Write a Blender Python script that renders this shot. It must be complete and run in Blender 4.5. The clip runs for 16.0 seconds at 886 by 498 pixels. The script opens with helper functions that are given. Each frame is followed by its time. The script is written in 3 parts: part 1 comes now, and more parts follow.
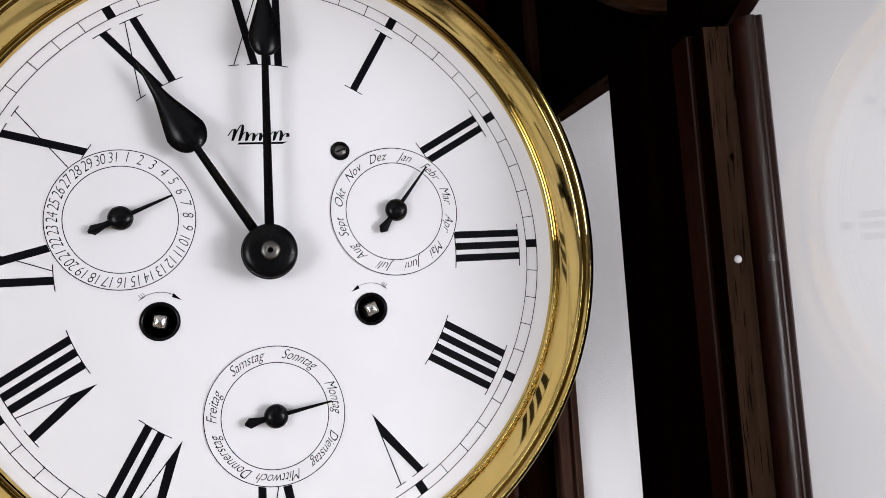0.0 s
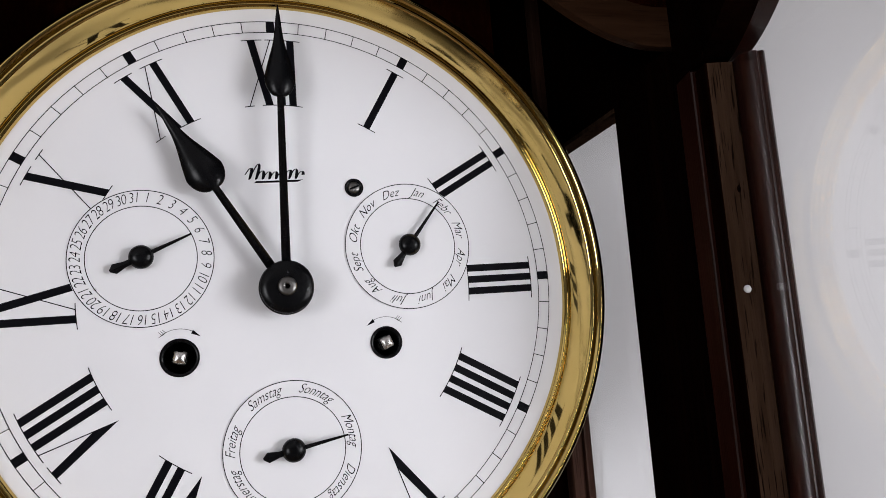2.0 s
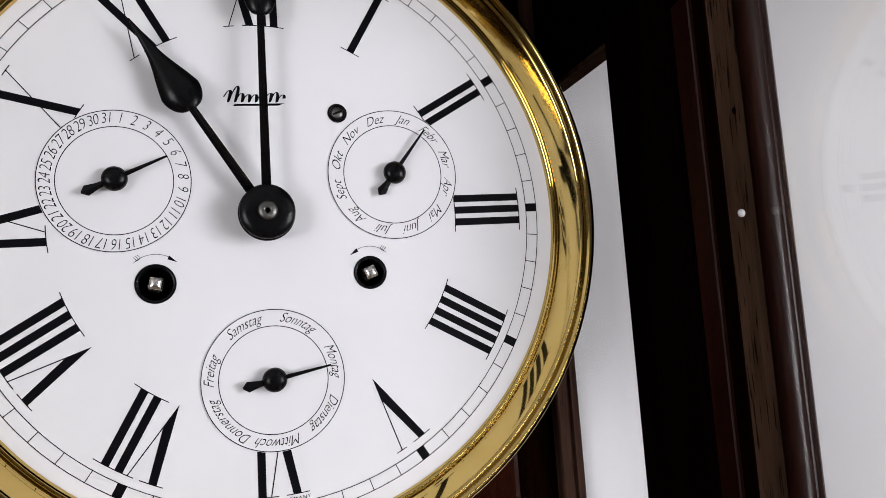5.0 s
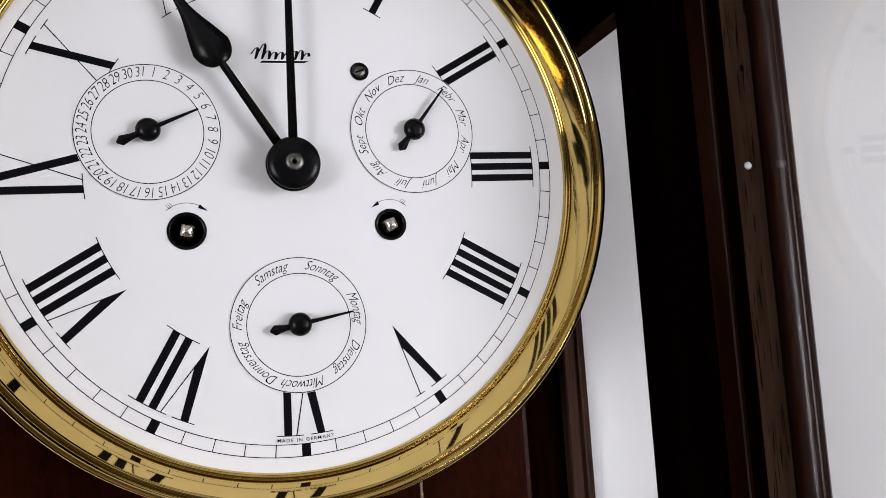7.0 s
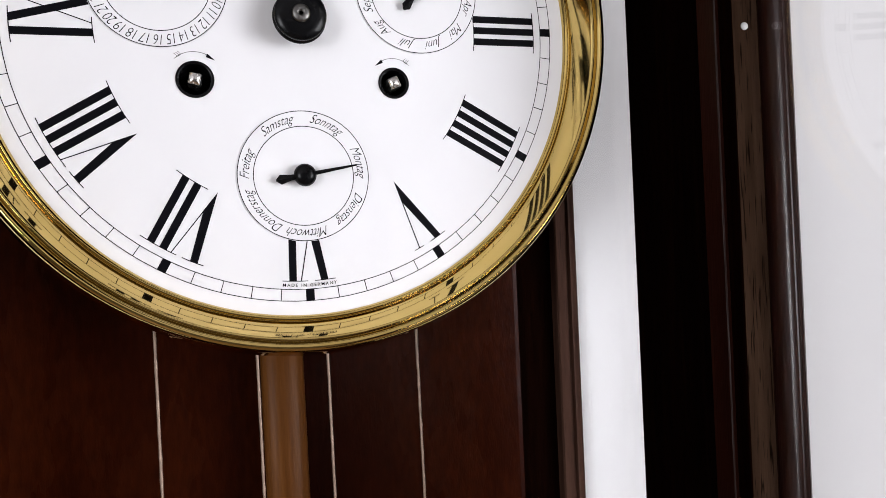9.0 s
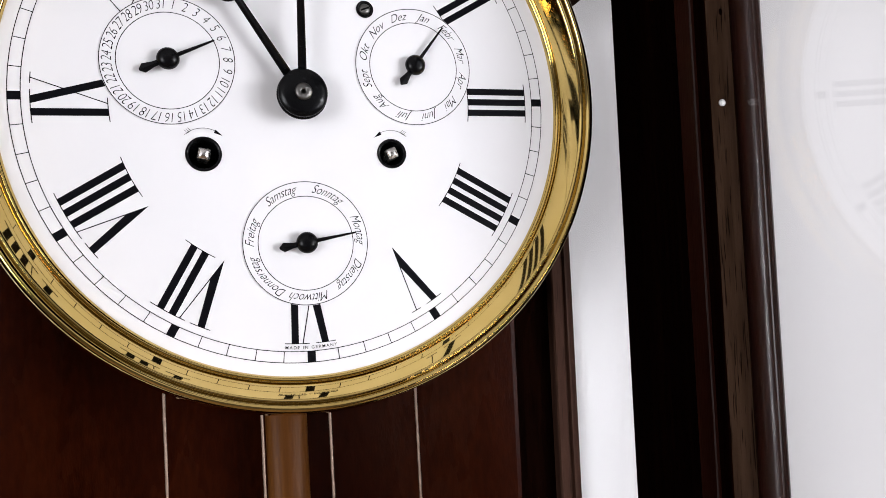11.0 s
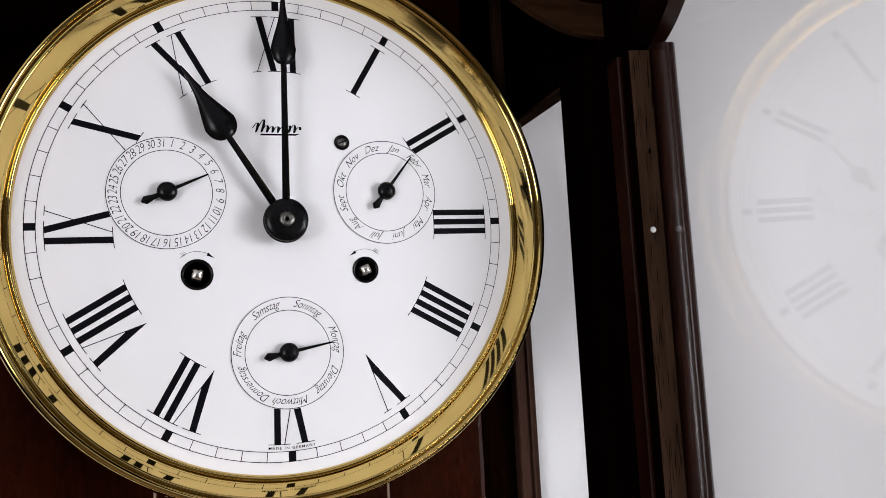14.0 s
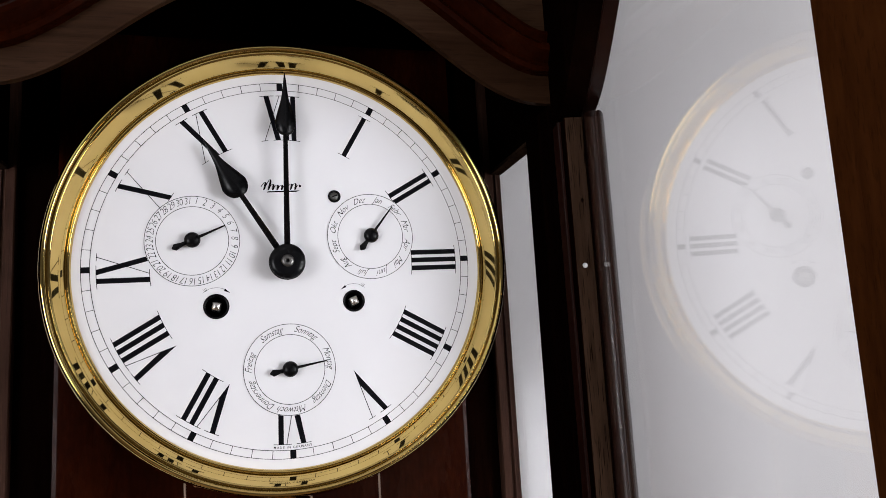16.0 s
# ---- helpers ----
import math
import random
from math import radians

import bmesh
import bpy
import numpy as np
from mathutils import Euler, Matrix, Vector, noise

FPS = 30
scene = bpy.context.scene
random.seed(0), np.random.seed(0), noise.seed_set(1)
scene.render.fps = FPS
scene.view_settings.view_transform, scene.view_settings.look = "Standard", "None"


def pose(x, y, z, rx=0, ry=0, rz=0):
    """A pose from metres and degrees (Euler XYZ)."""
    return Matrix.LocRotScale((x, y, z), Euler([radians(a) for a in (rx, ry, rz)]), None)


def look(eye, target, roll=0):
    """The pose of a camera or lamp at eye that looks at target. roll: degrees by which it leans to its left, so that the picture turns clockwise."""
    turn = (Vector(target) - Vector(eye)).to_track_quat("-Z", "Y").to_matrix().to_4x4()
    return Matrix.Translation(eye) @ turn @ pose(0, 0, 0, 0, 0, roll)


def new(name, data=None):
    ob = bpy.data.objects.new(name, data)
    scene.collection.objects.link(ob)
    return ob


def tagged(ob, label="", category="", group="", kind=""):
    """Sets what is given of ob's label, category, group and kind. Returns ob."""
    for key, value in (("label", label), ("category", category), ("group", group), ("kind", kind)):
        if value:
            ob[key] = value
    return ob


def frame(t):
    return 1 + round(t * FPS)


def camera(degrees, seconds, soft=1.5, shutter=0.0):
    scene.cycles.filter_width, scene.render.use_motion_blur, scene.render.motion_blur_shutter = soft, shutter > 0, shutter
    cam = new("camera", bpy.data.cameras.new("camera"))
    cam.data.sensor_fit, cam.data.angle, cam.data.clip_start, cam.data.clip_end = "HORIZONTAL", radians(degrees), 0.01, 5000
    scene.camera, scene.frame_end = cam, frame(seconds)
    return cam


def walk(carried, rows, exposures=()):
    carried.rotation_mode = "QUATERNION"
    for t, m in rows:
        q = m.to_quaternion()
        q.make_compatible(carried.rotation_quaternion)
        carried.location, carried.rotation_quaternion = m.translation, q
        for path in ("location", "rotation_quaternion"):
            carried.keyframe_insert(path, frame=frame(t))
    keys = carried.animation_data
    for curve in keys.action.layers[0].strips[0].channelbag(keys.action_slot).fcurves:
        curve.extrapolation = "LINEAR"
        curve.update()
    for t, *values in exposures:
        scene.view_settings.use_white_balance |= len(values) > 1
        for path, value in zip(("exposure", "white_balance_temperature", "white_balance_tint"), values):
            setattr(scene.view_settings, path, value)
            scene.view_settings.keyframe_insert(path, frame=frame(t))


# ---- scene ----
cam = camera(59.6, 16.0, soft=0.75)
PATH = [
    (0, (-0.01417, -0.26071, 1.67119), (0.5320, 1.6522, 1.8770), -4.118),
    (0.5, (-0.01510, -0.26032, 1.67203), (0.5273, 1.6523, 1.8904), -3.695),
    (1, (-0.01728, -0.25981, 1.67037), (0.5381, 1.6469, 1.9073), -4.672),
    (1.5, (-0.01728, -0.26267, 1.67329), (0.5300, 1.6424, 1.9404), -4.744),
    (2, (-0.01759, -0.26488, 1.67247), (0.5160, 1.6421, 1.9532), -4.884),
    (2.5, (-0.01544, -0.26495, 1.66702), (0.5012, 1.6495, 1.9280), -4.967),
    (3, (-0.01700, -0.26608, 1.66126), (0.5062, 1.6508, 1.8886), -4.973),
    (3.5, (-0.01476, -0.26292, 1.65819), (0.5000, 1.6586, 1.8654), -4.942),
    (5.8, (-0.02142, -0.25398, 1.65589), (0.5726, 1.6424, 1.8811), -4.651),
    (6, (-0.02279, -0.25498, 1.65456), (0.5590, 1.6464, 1.8694), -4.378),
    (6.5, (-0.02435, -0.25820, 1.64868), (0.5561, 1.6444, 1.8567), -4.566),
    (7, (-0.02733, -0.26185, 1.64317), (0.5485, 1.6432, 1.8408), -4.351),
    (7.5, (-0.03042, -0.26344, 1.63115), (0.5661, 1.6426, 1.7378), -3.727),
    (8, (-0.03671, -0.26445, 1.62018), (0.5690, 1.6414, 1.6521), -3.047),
    (8.2, (-0.03532, -0.26684, 1.61704), (0.5623, 1.6416, 1.6424), -3.081),
    (10.3, (-0.03612, -0.26861, 1.61797), (0.5652, 1.6388, 1.6337), -3.082),
    (10.5, (-0.03834, -0.27214, 1.62214), (0.5709, 1.6324, 1.6611), -2.955),
    (11, (-0.03317, -0.28229, 1.62939), (0.5409, 1.6313, 1.7222), -3.206),
    (11.5, (-0.03358, -0.28928, 1.63285), (0.5457, 1.6197, 1.7755), -3.436),
    (12, (-0.03992, -0.29551, 1.63575), (0.5639, 1.6040, 1.8003), -3.203),
    (12.5, (-0.04119, -0.30394, 1.63939), (0.5621, 1.5943, 1.8201), -3.103),
    (13, (-0.03961, -0.30787, 1.64347), (0.5689, 1.5871, 1.8400), -3.146),
    (13.5, (-0.03814, -0.31306, 1.64565), (0.5750, 1.5777, 1.8670), -3.462),
    (14, (-0.03774, -0.31904, 1.64812), (0.5895, 1.5655, 1.8827), -3.648),
    (14.5, (-0.03293, -0.32980, 1.65085), (0.5950, 1.5526, 1.9005), -3.841),
    (15, (-0.02354, -0.35442, 1.64875), (0.5609, 1.5399, 1.9133), -3.364),
    (15.5, (-0.02065, -0.38247, 1.64468), (0.5509, 1.5125, 1.9315), -3.638),
    (16, (-0.02408, -0.39400, 1.64178), (0.4920, 1.5136, 1.9497), -4.010),
]
EXPOSURES = [(0, 0.23), (0.5, 0.22), (1.5, 0.09), (2, 0.02), (2.5, 0.03), (3, 0.07), (3.5, 0.10), (6, 0.12), (7, 0.11), (7.5, 0.13), (8, 0.31),
             (9.2, 0.40), (10.5, 0.49), (11, 0.47), (11.5, 0.36), (12.5, 0.23), (13.5, 0.18), (14.5, 0.18), (16, 0.17)]
walk(cam, [(t, look(eye, target, roll)) for t, eye, target, roll in PATH], EXPOSURES)

# ---- world and lights ----
world = bpy.data.worlds.new("world")
scene.world = world
world.use_nodes = True
world.node_tree.nodes["Background"].inputs[0].default_value = (0.9, 0.95, 1.0, 1)
world.node_tree.nodes["Background"].inputs[1].default_value = 0.15


def lamp(name, eye, target, watts, size_x, size_y, colour):
    data = bpy.data.lights.new(name, "AREA")
    data.shape, data.size, data.size_y = "RECTANGLE", size_x, size_y
    data.energy, data.color = watts, colour
    ob = new(name, data)
    ob.matrix_world = look(eye, target)
    return ob


lamp("lamp_west", (-2.00, -2.45, 1.50), (0, 0, 1.7), 37, 1.0, 1.0, (0.95, 0.955, 1.0))
lamp("lamp_east", (2.20, -2.10, 1.50), (0, 0, 1.7), 34, 1.0, 1.0, (0.95, 0.955, 1.0))


# ---- materials ----
def material(name, base, rough=0.5, metal=0.0, coat=0.0):
    m = bpy.data.materials.new(name)
    m.use_nodes = True
    b = m.node_tree.nodes["Principled BSDF"]
    b.inputs["Base Color"].default_value = (*base, 1)
    b.inputs["Roughness"].default_value = rough
    b.inputs["Metallic"].default_value = metal
    b.inputs["Coat Weight"].default_value = coat
    b.inputs["Coat Roughness"].default_value = 0.12
    return m, m.node_tree, b


def link(nt, a, b):
    nt.links.new(a, b)


def noise_node(nt, scale, detail=4.0, stretch=(1, 1, 1)):
    co = nt.nodes.new("ShaderNodeTexCoord")
    mp = nt.nodes.new("ShaderNodeMapping")
    mp.inputs["Scale"].default_value = stretch
    n = nt.nodes.new("ShaderNodeTexNoise")
    n.inputs["Scale"].default_value, n.inputs["Detail"].default_value = scale, detail
    link(nt, co.outputs["Object"], mp.inputs[0])
    link(nt, mp.outputs[0], n.inputs["Vector"])
    return n


def ramp(nt, source, stops):
    r = nt.nodes.new("ShaderNodeValToRGB")
    while len(r.color_ramp.elements) < len(stops):
        r.color_ramp.elements.new(0.5)
    for e, (p, c) in zip(r.color_ramp.elements, stops):
        e.position, e.color = p, (*c, 1)
    link(nt, source, r.inputs[0])
    return r


def bump(nt, b, source, strength, distance):
    n = nt.nodes.new("ShaderNodeBump")
    n.inputs["Strength"].default_value, n.inputs["Distance"].default_value = strength, distance
    link(nt, source, n.inputs["Height"])
    link(nt, n.outputs[0], b.inputs["Normal"])


def rough_from(nt, b, source, low, high):
    r = nt.nodes.new("ShaderNodeMapRange")
    r.inputs["To Min"].default_value, r.inputs["To Max"].default_value = low, high
    link(nt, source, r.inputs[0])
    link(nt, r.outputs[0], b.inputs["Roughness"])


def wood(name, dark, mid, light, rough, coat, pores=0.5, shine=0.5, grain=(1, 1, 0.05)):
    """Wood with its grain along z: broad streaks, fine fibre and short dark pores."""
    m, nt, b = material(name, mid, rough, 0, coat)
    b.inputs["Specular IOR Level"].default_value = shine
    broad = noise_node(nt, 26, 5, grain)
    fine = noise_node(nt, 420, 3, grain)
    pore = noise_node(nt, 1500, 2, (grain[0], grain[1], grain[2] * 0.8))
    mix = nt.nodes.new("ShaderNodeMath")
    mix.operation = "MULTIPLY_ADD"
    mix.inputs[1].default_value = 0.35
    link(nt, fine.outputs["Fac"], mix.inputs[0])
    sub = nt.nodes.new("ShaderNodeMath")
    sub.operation = "MULTIPLY"
    sub.inputs[1].default_value = 0.65
    link(nt, broad.outputs["Fac"], sub.inputs[0])
    link(nt, sub.outputs[0], mix.inputs[2])
    r = ramp(nt, mix.outputs[0], [(0.32, dark), (0.5, mid), (0.68, light)])
    p = ramp(nt, pore.outputs["Fac"], [(0.33, (1 - pores,) * 3), (0.42, (1, 1, 1))])
    mul = nt.nodes.new("ShaderNodeMix")
    mul.data_type, mul.blend_type = "RGBA", "MULTIPLY"
    mul.inputs["Factor"].default_value = 1
    link(nt, r.outputs[0], mul.inputs["A"])
    link(nt, p.outputs[0], mul.inputs["B"])
    link(nt, mul.outputs["Result"], b.inputs["Base Color"])
    bump(nt, b, pore.outputs["Fac"], 0.25, 0.0003)
    rough_from(nt, b, broad.outputs["Fac"], rough - 0.06, rough + 0.1)
    return m


# Near-black mahogany: the shade inside the case is put into this base colour.
WOOD = wood("mahogany_shade_and_knot", (0.0010, 0.0004, 0.0003), (0.0020, 0.0006, 0.0004), (0.0044, 0.0013, 0.0007), 0.6, 0.0, 0.5, 0.0)
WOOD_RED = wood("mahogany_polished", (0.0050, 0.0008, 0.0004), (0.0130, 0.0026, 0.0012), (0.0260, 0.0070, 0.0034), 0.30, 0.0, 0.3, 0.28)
# Darker copy of the door mahogany; shade on the hinge bead painted in.
WOOD_BEAD_SHADE = wood("mahogany_bead_shade", (0.0010, 0.0003, 0.0002), (0.0034, 0.0007, 0.0003), (0.0085, 0.0018, 0.0007), 0.5, 0.0, 0.4, 0.0)
WOOD_STILE = wood("mahogany_brown", (0.020, 0.0088, 0.0056), (0.036, 0.0165, 0.0110), (0.058, 0.029, 0.0200), 0.6, 0.0, 0.4, 0.03)
WOOD_PANEL = wood("mahogany_panel", (0.0085, 0.0011, 0.0002), (0.0165, 0.0025, 0.0005), (0.030, 0.0052, 0.0010), 0.24, 0.0, 0.05, 0.04, (1, 1, 0.3))
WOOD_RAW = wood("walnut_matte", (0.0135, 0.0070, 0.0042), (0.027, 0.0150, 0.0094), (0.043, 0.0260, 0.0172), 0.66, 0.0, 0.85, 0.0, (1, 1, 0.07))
WOOD_HEAD = wood("mahogany_satin", (0.015, 0.0058, 0.0025), (0.031, 0.0140, 0.0070), (0.055, 0.0290, 0.0160), 0.36, 0.0, 0.3, 0.06, (0.05, 1, 1))
# Brighter copy of the door's mahogany: light on the free stile put into colour.
WOOD_LIT = wood("mahogany_lit", (0.028, 0.0078, 0.0018), (0.044, 0.0132, 0.0032), (0.062, 0.0205, 0.0054), 0.5, 0.0, 0.2, 0.0, (1, 1, 0.25))
WOOD_ROD = wood("beech_rod", (0.055, 0.0165, 0.0026), (0.085, 0.028, 0.0048), (0.12, 0.043, 0.0080), 0.35, 0.0, 0.1, 0.08)

BRASS, nt, b = material("polished_brass", (0.76, 0.60, 0.24), 0.07, 1.0)
n1 = noise_node(nt, 220, 3)
n2 = noise_node(nt, 30, 2)
rough_from(nt, b, n1.outputs["Fac"], 0.025, 0.07)
r = ramp(nt, n2.outputs["Fac"], [(0.3, (0.58, 0.405, 0.125)), (0.7, (0.68, 0.495, 0.18))])
link(nt, r.outputs[0], b.inputs["Base Color"])
n3 = noise_node(nt, 60, 0)
bump(nt, b, n3.outputs["Fac"], 0.06, 0.0010)

STEEL, nt, b = material("steel", (0.62, 0.60, 0.58), 0.25, 1.0)
n1 = noise_node(nt, 500, 3)
rough_from(nt, b, n1.outputs["Fac"], 0.15, 0.4)

NAIL, nt, b = material("zinc_plated_steel", (0.36, 0.355, 0.35), 0.6, 0.6)
n1 = noise_node(nt, 900, 2)
rough_from(nt, b, n1.outputs["Fac"], 0.5, 0.7)

DULL, nt, b = material("dull_iron", (0.13, 0.125, 0.12), 0.4, 1.0)
n1 = noise_node(nt, 700, 3)
rough_from(nt, b, n1.outputs["Fac"], 0.3, 0.5)

DIAL, nt, b = material("dial_enamel", (0.77, 0.76, 0.78), 0.5)
b.inputs["Specular IOR Level"].default_value = 0.1
n1 = noise_node(nt, 900, 2)
n2 = noise_node(nt, 14, 3)
r = ramp(nt, n2.outputs["Fac"], [(0.3, (0.655, 0.648, 0.662)), (0.7, (0.685, 0.677, 0.691))])
link(nt, r.outputs[0], b.inputs["Base Color"])
bump(nt, b, n1.outputs["Fac"], 0.05, 0.0001)

INK, nt, b = material("black_print", (0.003, 0.003, 0.0045), 0.5)
b.inputs["Specular IOR Level"].default_value = 0.04
n1 = noise_node(nt, 600, 2)
rough_from(nt, b, n1.outputs["Fac"], 0.38, 0.55)

BLACK, nt, b = material("black_lacquer", (0.0025, 0.0025, 0.003), 0.26)
b.inputs["Specular IOR Level"].default_value = 0.14
n1 = noise_node(nt, 700, 3)
rough_from(nt, b, n1.outputs["Fac"], 0.18, 0.32)
bump(nt, b, n1.outputs["Fac"], 0.06, 0.0001)

WALL, nt, b = material("white_plaster", (0.82, 0.81, 0.82), 0.85)
n1 = noise_node(nt, 160, 4)
n2 = noise_node(nt, 3, 3)
r = ramp(nt, n2.outputs["Fac"], [(0.3, (0.78, 0.77, 0.78)), (0.7, (0.83, 0.82, 0.83))])
link(nt, r.outputs[0], b.inputs["Base Color"])
bump(nt, b, n1.outputs["Fac"], 0.12, 0.0008)

GREY_WALL, nt, b = material("grey_paint", (0.16, 0.15, 0.14), 0.8)
n1 = noise_node(nt, 5, 4, (1, 1, 0.1))
r = ramp(nt, n1.outputs["Fac"], [(0.35, (0.14, 0.13, 0.12)), (0.65, (0.19, 0.18, 0.17))])
link(nt, r.outputs[0], b.inputs["Base Color"])

FLOOR = wood("oak_floor", (0.13, 0.08, 0.045), (0.20, 0.125, 0.07), (0.27, 0.18, 0.10), 0.45, 0.2)

CABLE, nt, b = material("steel_cable", (0.30, 0.21, 0.16), 0.5, 0.5)
n1 = noise_node(nt, 1500, 1, (1, 1, 0.5))
bump(nt, b, n1.outputs["Fac"], 0.6, 0.0003)

GLASS, nt, b = material("clear_glass", (0.985, 0.99, 0.99), 0.0)
b.inputs["Transmission Weight"].default_value = 1.0
b.inputs["IOR"].default_value = 1.36


# ---- building helpers ----
def part(name, bm, mat, parent, label="", smooth=False):
    """Links a bmesh as one mesh object under parent (or at top level)."""
    bmesh.ops.recalc_face_normals(bm, faces=bm.faces)
    me = bpy.data.meshes.new(name)
    bm.to_mesh(me)
    bm.free()
    me.materials.append(mat)
    if smooth:
        me.shade_smooth()
    ob = new(name, me)
    ob.parent = parent
    if label:
        tagged(ob, label)
    return ob


def box(bm, x0, x1, y0, y1, z0, z1, bevel=0.0):
    vs = [bm.verts.new((x, y, z)) for x in (x0, x1) for y in (y0, y1) for z in (z0, z1)]
    faces = [(0, 1, 3, 2), (4, 6, 7, 5), (0, 4, 5, 1), (2, 3, 7, 6), (0, 2, 6, 4), (1, 5, 7, 3)]
    fs = [bm.faces.new([vs[i] for i in f]) for f in faces]
    if bevel:
        es = {e for f in fs for e in f.edges}
        bmesh.ops.bevel(bm, geom=list(es), offset=bevel, segments=2, profile=0.6, affect="EDGES")
    return bm


def boxed(name, dims, mat, parent, bevel=0.0, label=""):
    return part(name, box(bmesh.new(), *dims, bevel), mat, parent, label)


def prism_z(bm, outline, z0, z1):
    """A cross-section of (x, y) points drawn up from z0 to z1."""
    lo = [bm.verts.new((x, y, z0)) for x, y in outline]
    hi = [bm.verts.new((x, y, z1)) for x, y in outline]
    n = len(lo)
    for i in range(n):
        bm.faces.new((lo[i], lo[(i + 1) % n], hi[(i + 1) % n], hi[i]))
    bm.faces.new(lo)
    bm.faces.new(hi)
    return bm


def plate(bm, outline, y0, y1):
    """A flat outline of (x, z) points with thickness from y0 to y1."""
    a = [bm.verts.new((x, y0, z)) for x, z in outline]
    c = [bm.verts.new((x, y1, z)) for x, z in outline]
    n = len(a)
    for i in range(n):
        bm.faces.new((a[i], a[(i + 1) % n], c[(i + 1) % n], c[i]))
    bm.faces.new(a)
    bm.faces.new(c)
    return bm


def strip_sheet(bm, lower, upper, y0, y1):
    """A slab between two (x, z) curves with the same number of points."""
    rows = [[bm.verts.new((x, y, z)) for x, z in line] for line, y in ((lower, y0), (upper, y0), (upper, y1), (lower, y1))]
    n = len(lower)
    for k in range(4):
        p, q = rows[k], rows[(k + 1) % 4]
        for i in range(n - 1):
            bm.faces.new((p[i], p[i + 1], q[i + 1], q[i]))
    for i in (0, n - 1):
        bm.faces.new([row[i] for row in rows])
    return bm


def lathe(bm, profile, cx=0.0, cz=0.0, steps=96, a0=0.0, a1=2 * math.pi):
    """Turns a profile of (radius, y) about the axis along y through (cx, cz)."""
    rings = []
    for i in range(steps):
        a = a0 + (a1 - a0) * i / steps
        rings.append([bm.verts.new((cx + r * math.sin(a), y, cz + r * math.cos(a))) for r, y in profile])
    for i in range(steps):
        p, q = rings[i], rings[(i + 1) % steps]
        for j in range(len(profile) - 1):
            bm.faces.new((p[j], p[j + 1], q[j + 1], q[j]))
    bmesh.ops.remove_doubles(bm, verts=bm.verts, dist=1e-6)
    return bm


def sweep(bm, line, profile):
    """Carries a profile of (offset, y) along a line of (x, z) points; offset runs along the line's left normal."""
    rows = []
    for i, (x, z) in enumerate(line):
        x0, z0 = line[max(i - 1, 0)]
        x1, z1 = line[min(i + 1, len(line) - 1)]
        d = math.hypot(x1 - x0, z1 - z0)
        nx, nz = -(z1 - z0) / d, (x1 - x0) / d
        rows.append([bm.verts.new((x + o * nx, y, z + o * nz)) for o, y in profile])
    n = len(profile)
    for p, q in zip(rows, rows[1:]):
        for j in range(n):
            bm.faces.new((p[j], p[(j + 1) % n], q[(j + 1) % n], q[j]))
    bm.faces.new(rows[0])
    bm.faces.new(rows[-1])
    return bm


def thing(name, label, category, at=(0, 0, 0), group="", kind=""):
    ob = new(name)
    ob.location = at
    ob.empty_display_size = 0.05
    return tagged(ob, label, category, group, kind)


# ---- the room ----
def slab(name, dims, mat, label, category):
    return tagged(boxed(name, dims, mat, None), label, category, kind="structure")


BACK = 0.109
EAST, SOUTH = 2.6, -3.4
slab("wall_north", (-EAST, EAST, BACK, BACK + 0.12, 0, 2.5), WALL, "smooth white painted plaster wall behind the clock", "wall")
slab("wall_south", (-EAST, EAST, SOUTH - 0.12, SOUTH, 0, 2.5), GREY_WALL, "plain dark grey-brown painted wall", "wall")
slab("wall_west", (-EAST - 0.12, -EAST, SOUTH - 0.12, BACK + 0.12, 0, 2.5), GREY_WALL, "plain dark grey-brown painted wall", "wall")
slab("wall_east", (EAST, EAST + 0.12, SOUTH - 0.12, BACK + 0.12, 0, 2.5), GREY_WALL, "plain dark grey-brown painted wall", "wall")
slab("floor", (-EAST - 0.12, EAST + 0.12, SOUTH - 0.12, BACK + 0.12, -0.1, 0), FLOOR, "brown oak wood floor", "floor")
slab("ceiling", (-EAST - 0.12, EAST + 0.12, SOUTH - 0.12, BACK + 0.12, 2.5, 2.6), WALL, "white painted ceiling", "ceiling")

# ---- the clock case; its origin is the middle of the dial ----
CZ = 1.7
LOW, HIGH = -0.50, 0.24
clock = thing("wall_clock", "dark mahogany wall clock with white calendar dial and open door", "clock", (0, 0, CZ))

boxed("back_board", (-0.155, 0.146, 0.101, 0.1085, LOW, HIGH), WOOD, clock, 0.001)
boxed("back_panel", (-0.1260, 0.1170, 0.091, 0.1008, LOW + 0.01, 0.16), WOOD_PANEL, clock, 0.003, "red-brown polished mahogany back panel")

